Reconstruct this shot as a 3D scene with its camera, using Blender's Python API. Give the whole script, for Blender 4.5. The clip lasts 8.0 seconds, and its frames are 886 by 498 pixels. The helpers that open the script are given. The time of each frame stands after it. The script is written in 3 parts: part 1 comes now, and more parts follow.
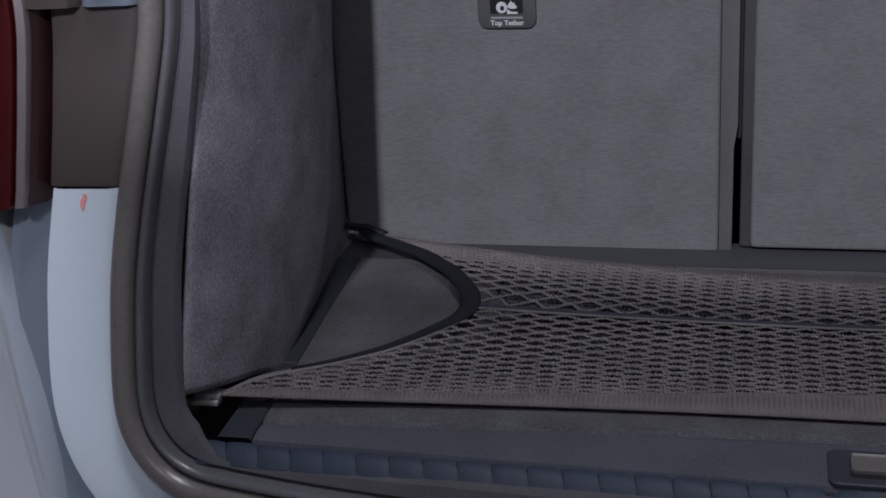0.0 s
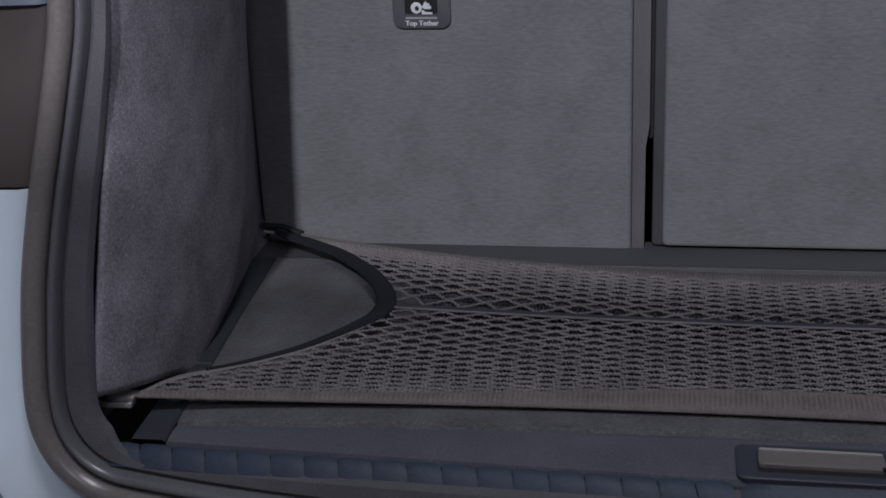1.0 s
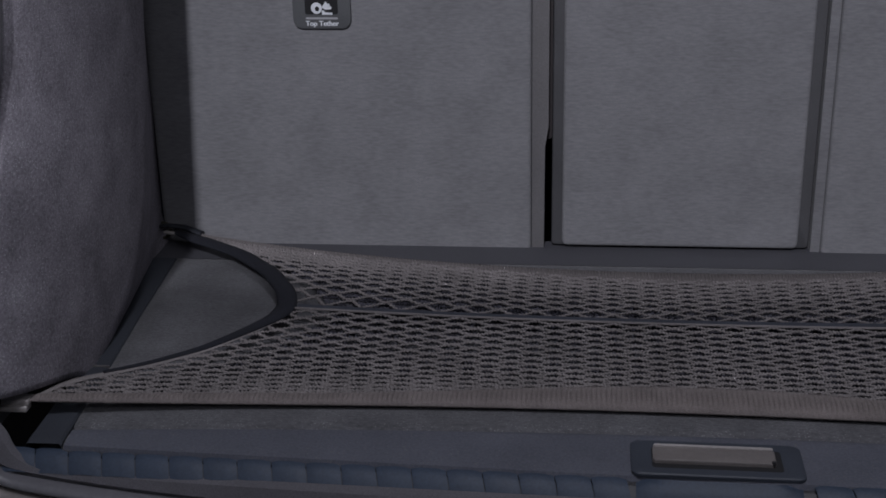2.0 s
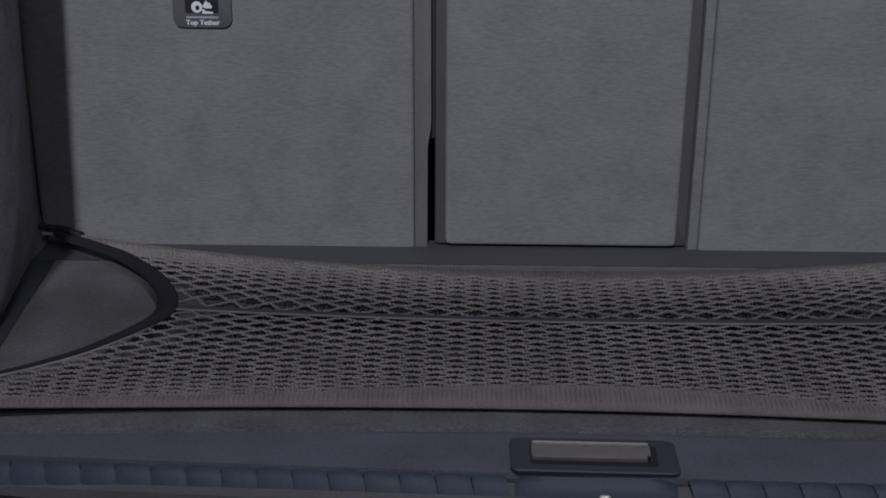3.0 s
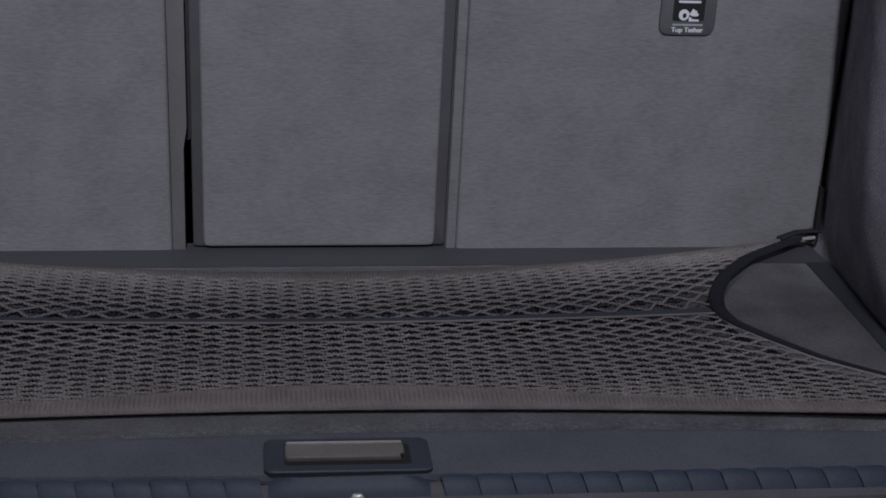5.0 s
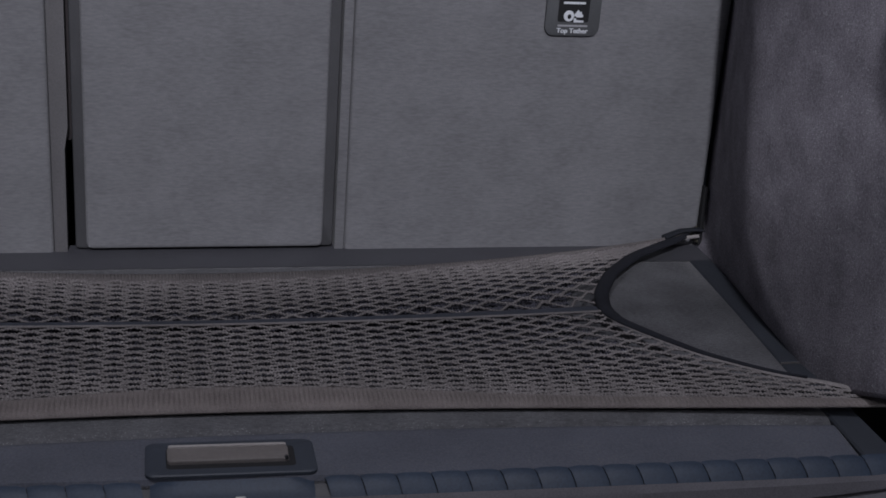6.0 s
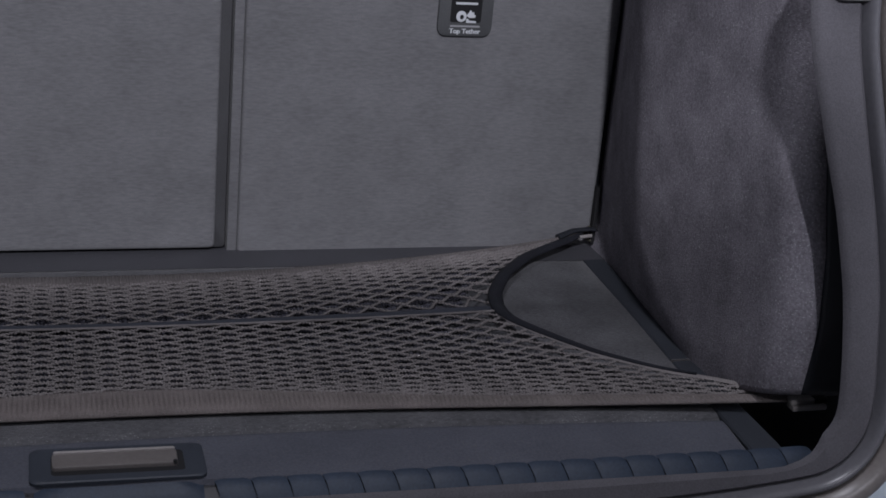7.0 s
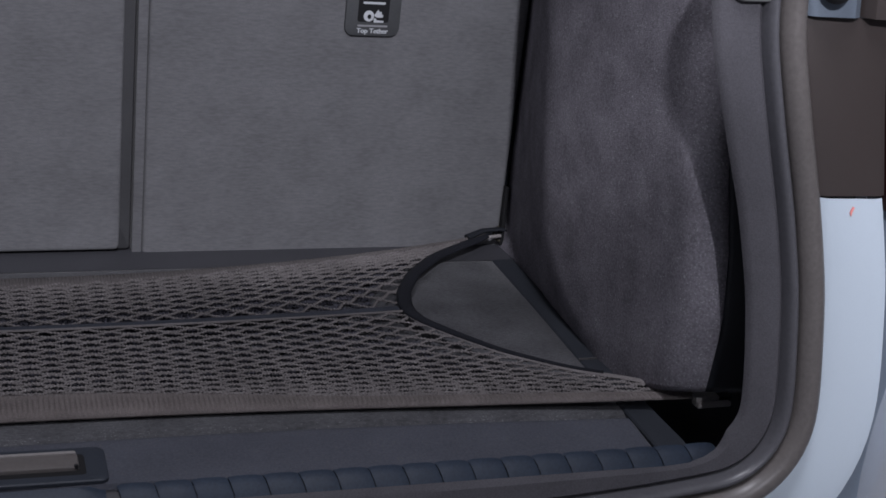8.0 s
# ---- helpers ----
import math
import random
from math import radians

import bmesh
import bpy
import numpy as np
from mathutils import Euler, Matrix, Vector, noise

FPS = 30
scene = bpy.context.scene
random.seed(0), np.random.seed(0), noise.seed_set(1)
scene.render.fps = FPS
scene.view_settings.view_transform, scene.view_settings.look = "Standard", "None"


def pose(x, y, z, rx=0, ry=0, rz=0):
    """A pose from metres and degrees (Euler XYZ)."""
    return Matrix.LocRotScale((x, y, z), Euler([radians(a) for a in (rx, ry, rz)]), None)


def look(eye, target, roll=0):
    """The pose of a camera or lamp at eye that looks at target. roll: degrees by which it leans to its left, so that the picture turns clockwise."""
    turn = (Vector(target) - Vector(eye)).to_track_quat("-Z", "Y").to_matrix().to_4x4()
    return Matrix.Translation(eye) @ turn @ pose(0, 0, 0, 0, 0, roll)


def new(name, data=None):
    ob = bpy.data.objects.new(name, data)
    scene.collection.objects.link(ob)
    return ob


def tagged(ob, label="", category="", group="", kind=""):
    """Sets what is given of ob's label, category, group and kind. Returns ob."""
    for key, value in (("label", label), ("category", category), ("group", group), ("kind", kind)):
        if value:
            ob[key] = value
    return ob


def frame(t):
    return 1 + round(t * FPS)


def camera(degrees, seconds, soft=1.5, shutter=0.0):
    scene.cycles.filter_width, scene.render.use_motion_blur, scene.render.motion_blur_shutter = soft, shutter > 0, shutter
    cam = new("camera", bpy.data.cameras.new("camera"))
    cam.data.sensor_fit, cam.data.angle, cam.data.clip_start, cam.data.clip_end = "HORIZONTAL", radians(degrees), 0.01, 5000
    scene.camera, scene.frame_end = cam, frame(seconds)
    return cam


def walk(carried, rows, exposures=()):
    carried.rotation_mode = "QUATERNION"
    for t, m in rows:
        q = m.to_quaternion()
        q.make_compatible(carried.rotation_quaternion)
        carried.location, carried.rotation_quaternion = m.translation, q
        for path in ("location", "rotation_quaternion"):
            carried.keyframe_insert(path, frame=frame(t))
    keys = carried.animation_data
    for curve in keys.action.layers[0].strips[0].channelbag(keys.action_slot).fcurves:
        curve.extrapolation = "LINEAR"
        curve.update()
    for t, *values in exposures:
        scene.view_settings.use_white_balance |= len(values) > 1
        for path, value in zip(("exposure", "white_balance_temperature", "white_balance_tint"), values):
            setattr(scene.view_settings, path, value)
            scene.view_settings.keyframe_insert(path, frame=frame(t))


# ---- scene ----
cam = camera(35.755, 8.0, soft=1.65)
PATH = [
    (0, (-0.1116, -1.2727, 0.4482), (-0.5482, 0.565, -0.2092), -3.01),
    (0.5, (-0.1092, -1.274, 0.4493), (-0.4996, 0.5728, -0.2118), -2.67),
    (1, (-0.1061, -1.2759, 0.4513), (-0.4295, 0.5822, -0.2144), -2.09),
    (1.5, (-0.1017, -1.276, 0.4515), (-0.3614, 0.5912, -0.2164), -1.57),
    (1.7, (-0.1006, -1.277, 0.4524), (-0.334, 0.5933, -0.2167), -1.34),
    (2.8, (-0.09, -1.2826, 0.458), (-0.1601, 0.5984, -0.2179), 0.02),
    (3, (-0.0882, -1.2817, 0.4582), (-0.1259, 0.5999, -0.2186), 0.27),
    (3.5, (-0.0828, -1.2832, 0.4597), (-0.0441, 0.5982, -0.2176), 0.85),
    (4, (-0.0751, -1.2832, 0.4604), (0.0459, 0.5949, -0.2165), 1.37),
    (4.5, (-0.0691, -1.2843, 0.4601), (0.1343, 0.5881, -0.2128), 1.96),
    (4.7, (-0.0673, -1.2845, 0.4599), (0.1658, 0.585, -0.2114), 2.18),
    (5.8, (-0.0574, -1.2844, 0.4576), (0.3319, 0.5626, -0.2037), 3.37),
    (6, (-0.0543, -1.2849, 0.4574), (0.3658, 0.5562, -0.2012), 3.60),
    (6.5, (-0.0488, -1.2854, 0.4564), (0.442, 0.5405, -0.1957), 4.09),
    (7, (-0.0454, -1.2845, 0.4553), (0.5119, 0.5245, -0.1905), 4.62),
    (7.5, (-0.0408, -1.2842, 0.4537), (0.5722, 0.5091, -0.1852), 5.04),
    (8, (-0.0379, -1.2838, 0.4529), (0.6362, 0.4898, -0.1794), 5.53),
]
walk(cam, [(t, look(eye, target, roll)) for t, eye, target, roll in PATH], [(0, -0.31), (8, -0.31)])

# ---- light: an indoor hall with unseen lamps added above and behind the open tailgate ----
GROUND = -0.68
CEIL = 2.6
world = bpy.data.worlds.new("world")
world.use_nodes = True
world.node_tree.nodes["Background"].inputs[0].default_value = (0.55, 0.65, 0.85, 1)
world.node_tree.nodes["Background"].inputs[1].default_value = 0.05
scene.world = world


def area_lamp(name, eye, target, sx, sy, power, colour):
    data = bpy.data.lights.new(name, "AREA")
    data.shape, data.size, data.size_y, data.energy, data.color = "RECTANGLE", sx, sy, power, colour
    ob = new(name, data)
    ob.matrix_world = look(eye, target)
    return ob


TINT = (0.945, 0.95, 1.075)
# fill lamp out of view, added to brighten the net and the floor's front
area_lamp("overhead_fill", (0.02, -1.15, CEIL - 0.05), (0.02, -1.15, 0), 0.3, 0.7, 35, TINT)
# unseen key lamp, set where the shadow edges inside the car point
area_lamp("unseen_lamp", (-0.38, -3.7, CEIL - 0.05), (-0.1, 0, 0), 0.15, 0.06, 142, TINT)
# weak fill out of view, added to lift the shade on the left seat
area_lamp("unseen_lamp", (0.65, -3.5, CEIL - 0.05), (0.0, 0, 0), 0.5, 0.05, 15, TINT)

# ---- materials ----


def material(name, base, rough=0.6, metal=0.0, vary=0.25, grain=400.0, patch=9.0, bump=0.0, bump_scale=None, spec=0.5, coat=0.0, tint=None, sheen=0.0, stretch=(1, 1, 1), specks=0.0):
    """A principled surface with variation at two scales and fine relief."""
    m = bpy.data.materials.new(name)
    m.use_nodes = True
    nt = m.node_tree
    b = nt.nodes["Principled BSDF"]
    tc = nt.nodes.new("ShaderNodeTexCoord")
    mp = nt.nodes.new("ShaderNodeMapping")
    mp.inputs["Scale"].default_value = stretch
    nt.links.new(tc.outputs["Object"], mp.inputs["Vector"])

    def noise_node(scale, detail, stretched=True):
        n = nt.nodes.new("ShaderNodeTexNoise")
        n.inputs["Scale"].default_value, n.inputs["Detail"].default_value = scale, detail
        nt.links.new(mp.outputs["Vector"] if stretched else tc.outputs["Object"], n.inputs["Vector"])
        return n

    fine, wide = noise_node(grain, 3), noise_node(patch, 4, False)
    mixer = nt.nodes.new("ShaderNodeMath")
    mixer.operation = "MULTIPLY_ADD"
    nt.links.new(wide.outputs["Fac"], mixer.inputs[0])
    mixer.inputs[1].default_value = 0.45
    half = nt.nodes.new("ShaderNodeMath")
    half.operation = "MULTIPLY"
    half.inputs[1].default_value = 0.55
    nt.links.new(fine.outputs["Fac"], half.inputs[0])
    nt.links.new(half.outputs[0], mixer.inputs[2])
    ramp = nt.nodes.new("ShaderNodeValToRGB")
    other = tint or base
    lo = [c * (1 - vary) for c in base]
    hi = [c * (1 + vary) for c in other]
    ramp.color_ramp.elements[0].position, ramp.color_ramp.elements[0].color = 0.33, (*lo, 1)
    ramp.color_ramp.elements[1].position, ramp.color_ramp.elements[1].color = 0.67, (*hi, 1)
    nt.links.new(mixer.outputs[0], ramp.inputs["Fac"])
    colour = ramp.outputs["Color"]
    if specks:
        dust = noise_node(750, 1, False)
        dense = nt.nodes.new("ShaderNodeMath")
        dense.operation = "MULTIPLY_ADD"
        nt.links.new(wide.outputs["Fac"], dense.inputs[0])
        dense.inputs[1].default_value = 0.22
        nt.links.new(dust.outputs["Fac"], dense.inputs[2])
        keep = nt.nodes.new("ShaderNodeMapRange")
        keep.inputs["From Min"].default_value, keep.inputs["From Max"].default_value = 0.73, 0.86
        nt.links.new(dense.outputs[0], keep.inputs["Value"])
        mix = nt.nodes.new("ShaderNodeMix")
        mix.data_type = "RGBA"
        nt.links.new(keep.outputs["Result"], mix.inputs["Factor"])
        nt.links.new(colour, mix.inputs["A"])
        mix.inputs["B"].default_value = (specks, specks, specks * 1.03, 1)
        colour = mix.outputs["Result"]
    nt.links.new(colour, b.inputs["Base Color"])
    b.inputs["Metallic"].default_value = metal
    b.inputs["Specular IOR Level"].default_value = spec
    b.inputs["Coat Weight"].default_value = coat
    b.inputs["Coat Roughness"].default_value = 0.08
    b.inputs["Sheen Weight"].default_value = sheen
    rr = nt.nodes.new("ShaderNodeMapRange")
    rr.inputs["To Min"].default_value, rr.inputs["To Max"].default_value = max(rough - 0.12, 0.02), min(rough + 0.12, 1)
    nt.links.new(wide.outputs["Fac"], rr.inputs["Value"])
    nt.links.new(rr.outputs["Result"], b.inputs["Roughness"])
    if bump:
        bn = nt.nodes.new("ShaderNodeBump")
        bn.inputs["Strength"].default_value, bn.inputs["Distance"].default_value = bump, 0.002
        src = noise_node(bump_scale, 2) if bump_scale else fine
        nt.links.new(src.outputs["Fac"], bn.inputs["Height"])
        nt.links.new(bn.outputs["Normal"], b.inputs["Normal"])
    return m


M_SEAT = material("seat_back_fabric", (0.162, 0.162, 0.168), 0.9, vary=0.19, grain=520, patch=22, bump=0.16, bump_scale=900, spec=0.2, stretch=(0.25, 1, 1), sheen=0.1, specks=0.15)
M_SEAT_EDGE = material("seat_edge_fabric", (0.122, 0.118, 0.12), 0.85, vary=0.15, grain=600, patch=20, bump=0.2, spec=0.2)
M_CARPET_WALL = material("side_carpet", (0.25, 0.235, 0.262), 0.95, vary=0.36, grain=420, patch=26, bump=0.3, bump_scale=800, spec=0.1, specks=0.48)
M_TRIM_CARPET = material("opening_trim_cloth", (0.09, 0.087, 0.096), 0.9, vary=0.22, grain=800, patch=20, bump=0.2, spec=0.2)
M_FLOOR = material("floor_carpet", (0.084, 0.084, 0.09), 0.95, vary=0.36, grain=420, patch=24, bump=0.35, bump_scale=700, spec=0.15, stretch=(0.5, 1, 1), sheen=0.1, specks=0.19)
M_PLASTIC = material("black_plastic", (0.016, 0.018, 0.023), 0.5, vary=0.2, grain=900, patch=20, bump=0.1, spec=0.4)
M_PLASTIC_GREY = material("dark_grey_plastic", (0.032, 0.032, 0.036), 0.55, vary=0.15, grain=900, patch=20, bump=0.1, spec=0.4)
M_PLATE = material("sill_plate_plastic", (0.024, 0.036, 0.058), 0.6, vary=0.25, grain=500, patch=12, bump=0.06, spec=0.4)
M_RUBBER = material("seal_rubber", (0.14, 0.127, 0.12), 0.34, vary=0.15, grain=300, patch=9, bump=0.05, spec=0.5)
M_RUBBER_DARK = material("dark_rubber", (0.02, 0.02, 0.022), 0.6, vary=0.2, grain=300, patch=9, spec=0.4)
M_PAINT = material("silver_blue_paint", (0.58, 0.66, 0.725), 0.3, metal=0.0, vary=0.03, grain=1500, patch=3, spec=0.5, coat=0.5)
M_PAINT_MET = material("silver_metallic_paint", (0.6, 0.63, 0.68), 0.2, metal=0.6, vary=0.05, grain=2500, patch=3, coat=1.0)
M_BAY = material("lamp_bay_plastic", (0.05, 0.04, 0.037), 0.42, vary=0.06, grain=900, patch=5, spec=0.5)
M_LENS = material("red_lens", (0.035, 0.0012, 0.0014), 0.1, vary=0.1, grain=60, patch=10, spec=0.4, coat=0.6)
M_CHROME = material("satin_chrome", (0.2, 0.175, 0.175), 0.35, metal=0.5, vary=0.05, grain=200, patch=10)
M_STEEL = material("hook_steel", (0.16, 0.15, 0.145), 0.45, metal=0.3, vary=0.1, grain=300, patch=30)
M_GRIP = material("grip_plastic", (0.16, 0.145, 0.138), 0.35, metal=0.2, vary=0.1, grain=300, patch=20)
M_CORD = material("net_cord", (0.205, 0.188, 0.184), 0.85, vary=0.3, grain=1200, patch=25, bump=0.6, bump_scale=1500, spec=0.25)
M_HEM = material("net_elastic_hem", (0.155, 0.136, 0.13), 0.85, vary=0.25, grain=700, patch=40, bump=0.4, spec=0.2)
M_BINDING = material("net_binding_tape", (0.012, 0.013, 0.018), 0.85, vary=0.25, grain=900, patch=30, bump=0.3, spec=0.3)
M_TAPE = material("net_centre_tape", (0.04, 0.044, 0.056), 0.85, vary=0.25, grain=900, patch=30, bump=0.4, spec=0.3)
M_PRINT = material("white_print", (0.6, 0.62, 0.64), 0.6, vary=0.05)
M_PRINT_GREY = material("grey_print", (0.3, 0.3, 0.31), 0.6, vary=0.05)
M_BLACK = material("black_void_plastic", (0.006, 0.006, 0.007), 0.8, vary=0.2)
M_MARK = material("red_paint_mark", (0.8, 0.27, 0.24), 0.6, vary=0.2, grain=900)
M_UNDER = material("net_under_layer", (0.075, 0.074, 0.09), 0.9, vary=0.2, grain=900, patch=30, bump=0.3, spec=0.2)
M_LIP_RUBBER = material("seal_lip_rubber", (0.1, 0.099, 0.108), 0.34, vary=0.12, grain=300, patch=9, bump=0.05, spec=0.5)
M_CLIP = material("clip_plastic", (0.3, 0.28, 0.27), 0.35, vary=0.12, grain=400, patch=30)
# hem colour made darker to put in the dimness near the seats
M_HEM_SHADED = material("shaded_elastic_hem", (0.115, 0.104, 0.102), 0.85, vary=0.2, grain=900, patch=25, bump=0.4, spec=0.2)
M_STRIP = material("edge_strip_plastic", (0.032, 0.036, 0.044), 0.6, vary=0.2, grain=900, patch=20, bump=0.1, spec=0.3)
M_SEAT_STRIP = material("seat_foot_strip", (0.062, 0.062, 0.07), 0.6, vary=0.15, grain=700, patch=16, bump=0.1, spec=0.35)
M_FLAP = material("floor_flap_cloth", (0.078, 0.082, 0.1), 0.85, vary=0.2, grain=500, patch=18, bump=0.2, spec=0.2, specks=0.11)
M_BRIGHT_STEEL = material("bright_steel", (0.7, 0.68, 0.65), 0.3, metal=0.6, vary=0.08, grain=300, patch=30)
M_COVER = material("anchor_cover_plastic", (0.08, 0.083, 0.086), 0.55, vary=0.15, grain=900, patch=20, bump=0.1, spec=0.4)
M_DARK_STEEL = material("dark_hook_steel", (0.07, 0.066, 0.05), 0.4, metal=0.4, vary=0.15, grain=300, patch=30)
M_GAP_FILLER = material("gap_shade_brown", (0.042, 0.037, 0.038), 0.9, vary=0.2, grain=600, patch=20, bump=0.2, spec=0.2)
M_BORDER = material("seat_border_plastic", (0.06, 0.06, 0.063), 0.6, vary=0.15, grain=900, patch=20, bump=0.1, spec=0.3)
# darker copy of the body paint, with the shade put into its colour
M_SHADED_PAINT = material("shaded_body_paint", (0.17, 0.205, 0.25), 0.35, metal=0.35, vary=0.06, grain=900, patch=5, coat=0.4)
M_BEZEL = material("bezel_plastic", (0.03, 0.036, 0.048), 0.55, vary=0.15, grain=900, patch=20, spec=0.4)
M_CONCRETE = material("hall_floor", (0.3, 0.3, 0.31), 0.4, vary=0.2, grain=60, patch=1.5)
M_HALL = material("hall_wall_paint", (0.46, 0.475, 0.5), 0.8, vary=0.05, grain=60, patch=1)
M_CEILING = material("hall_ceiling_paint", (0.4, 0.41, 0.43), 0.8, vary=0.05, grain=60, patch=1)
M_HEADLINER = material("headliner_cloth", (0.12, 0.12, 0.125), 0.95, vary=0.1, grain=500, patch=9)

# ---- mesh helpers ----


def mesh_object(name, bm, mat, parent=None, label="", smooth=True):
    bmesh.ops.recalc_face_normals(bm, faces=bm.faces)
    data = bpy.data.meshes.new(name)
    bm.to_mesh(data)
    bm.free()
    if smooth:
        for p in data.polygons:
            p.use_smooth = len(p.vertices) < 5
        data.set_sharp_from_angle(angle=radians(38))
    data.materials.append(mat)
    ob = new(name, data)
    if parent:
        ob.parent = parent
    if label:
        tagged(ob, label)
    return ob


def part(name, bm, mat, parent, label=""):
    return mesh_object(name, bm, mat, parent, label)


def thing(name, label, category, at=(0, 0, 0), group=""):
    ob = new(name)
    ob.empty_display_size = 0.02
    ob.location = at
    return tagged(ob, label, category, group)


def setting(name, bm, mat, label):
    return tagged(mesh_object(name, bm, mat), label, name.split("_")[0], kind="structure")


def box(x0, x1, y0, y1, z0, z1, bevel=0.0, segments=2):
    bm = bmesh.new()
    bmesh.ops.create_cube(bm, size=1)
    for v in bm.verts:
        v.co = Vector((x0 + (v.co.x + 0.5) * (x1 - x0), y0 + (v.co.y + 0.5) * (y1 - y0), z0 + (v.co.z + 0.5) * (z1 - z0)))
    if bevel:
        bmesh.ops.bevel(bm, geom=list(bm.edges), offset=bevel, segments=segments, profile=0.6, affect="EDGES")
    return bm


def grid(nu, nv, f, closed_u=False, closed_v=False):
    """A bmesh sheet of nu x nv points from f(i, j)."""
    bm = bmesh.new()
    rows = [[bm.verts.new(f(i, j)) for j in range(nv)] for i in range(nu)]
    for i in range(nu if closed_u else nu - 1):
        for j in range(nv if closed_v else nv - 1):
            a, b = rows[i], rows[(i + 1) % nu]
            k = (j + 1) % nv
            bm.faces.new((a[j], b[j], b[k], a[k]))
    return bm


def thick(ob, t, offset=0):
    mod = ob.modifiers.new("thickness", "SOLIDIFY")
    mod.thickness, mod.offset = t, offset
    return ob


def tube(points, radius, sides=6, bm=None, flat=1.0):
    """A round cord along points; radius may be a function of the fraction along it."""
    bm = bm or bmesh.new()
    pts = [Vector(p) for p in points]
    rings = []
    for i, p in enumerate(pts):
        d = (pts[min(i + 1, len(pts) - 1)] - pts[max(i - 1, 0)]).normalized()
        side = d.cross(Vector((0, 0, 1)))
        if side.length < 0.05:
            side = d.cross(Vector((0, 1, 0)))
        side.normalize()
        up = side.cross(d)
        r = radius(i / (len(pts) - 1)) if callable(radius) else radius
        rings.append([bm.verts.new(p + side * r * math.cos(2 * math.pi * k / sides) + up * flat * r * math.sin(2 * math.pi * k / sides)) for k in range(sides)])
    for a, b in zip(rings, rings[1:]):
        for k in range(sides):
            bm.faces.new((a[k], a[(k + 1) % sides], b[(k + 1) % sides], b[k]))
    bm.faces.new(rings[0])
    bm.faces.new(rings[-1][::-1])
    return bm


def lerp_table(table, x):
    """Smooth reading of a short table of (x, value)."""
    if x <= table[0][0]:
        return table[0][1]
    for (a, va), (b, vb) in zip(table, table[1:]):
        if x <= b:
            s = (x - a) / (b - a)
            return va + (vb - va) * s
    return table[-1][1]


def rounded_rect(w, h, r, n=6):
    """Points round a rectangle w x h about the origin with corner radius r."""
    out = []
    for cx, cy, a0 in ((w / 2 - r, h / 2 - r, 0), (-w / 2 + r, h / 2 - r, 90), (-w / 2 + r, -h / 2 + r, 180), (w / 2 - r, -h / 2 + r, 270)):
        for k in range(n + 1):
            a = radians(a0 + 90 * k / n)
            out.append((cx + r * math.cos(a), cy + r * math.sin(a)))
    return out


def slab(points, depth, place, bevel=0.0):
    """A plate from a plane outline: place(u, v, d) gives the world point, d from 0 (back) to depth (front)."""
    bm = bmesh.new()
    cu, cv = sum(p[0] for p in points) / len(points), sum(p[1] for p in points) / len(points)

    def ring(shrink, d):
        out = []
        for u, v in points:
            l = math.hypot(u - cu, v - cv)
            k = (l - shrink) / l
            out.append(bm.verts.new(place(cu + (u - cu) * k, cv + (v - cv) * k, d)))
        return out

    rings = [ring(0, 0), ring(0, depth - bevel)] + ([ring(bevel * 0.3, depth - bevel * 0.3), ring(bevel, depth)] if bevel else [])
    for a, b in zip(rings, rings[1:]):
        for k in range(len(a)):
            bm.faces.new((a[k], a[(k + 1) % len(a)], b[(k + 1) % len(a)], b[k]))
    bm.faces.new(rings[0][::-1])
    bm.faces.new(rings[-1])
    return bm


def frame_ring(outer, inner, depth, place):
    """A flat ring between two outlines with the same number of points, with depth."""
    bm = bmesh.new()
    loops = [[bm.verts.new(place(u, v, d)) for u, v in o] for o, d in ((outer, 0), (outer, depth * 0.7), ([(a * 0.9 + c * 0.1, b * 0.9 + e * 0.1) for (a, b), (c, e) in zip(outer, inner)], depth), (inner, depth * 0.85), (inner, 0))]
    n = len(outer)
    for a, b in zip(loops, loops[1:] + loops[:1]):
        for k in range(n):
            bm.faces.new((a[k], a[(k + 1) % n], b[(k + 1) % n], b[k]))
    return bm


# ---- the hall round the car ----
setting("floor_hall", box(-5, 5, -6, 6, GROUND - 0.1, GROUND), M_CONCRETE, "grey polished concrete floor under the parked car")
setting("ceiling_hall", box(-5, 5, -6, 6, CEIL, CEIL + 0.1), M_CEILING, "plain pale ceiling above the parked car")
setting("wall_north", box(-5, 5, 6, 6.1, GROUND, CEIL), M_HALL, "plain pale painted wall of the hall")
setting("wall_south", box(-5, 5, -6.1, -6, GROUND, CEIL), M_HALL, "plain pale painted wall of the hall")


# unseen block added between the lamp and the car, casting an operator's shadow
setting("wall_pier", box(-0.485, 0.02, -2.5, -2.2, GROUND, 1.49, 0.01), M_HALL, "unseen pale square block added behind the car to cast shade")
setting("wall_east", box(5, 5.1, -6, 6, GROUND, CEIL), M_HALL, "plain pale painted wall of the hall")
setting("wall_west", box(-5.1, -5, -6, 6, GROUND, CEIL), M_HALL, "plain pale painted wall of the hall")

# ---- the car's tail round the load opening ----
Z_TOP = 0.74


def opening(x, z, out=0.0):
    """A point of the plane of the load opening; out: metres towards the outside."""
    return Vector((x - 0.003, -0.485 - 0.07 * x + 0.12 * z - out, z + 0.02 * x))


SIDE = [(-0.035, 0.557), (0.06, 0.557), (0.13, 0.552), (0.19, 0.541), (0.24, 0.529), (0.31, 0.514), (0.355, 0.514), (0.4, 0.522), (0.5, 0.53), (0.74, 0.535)]


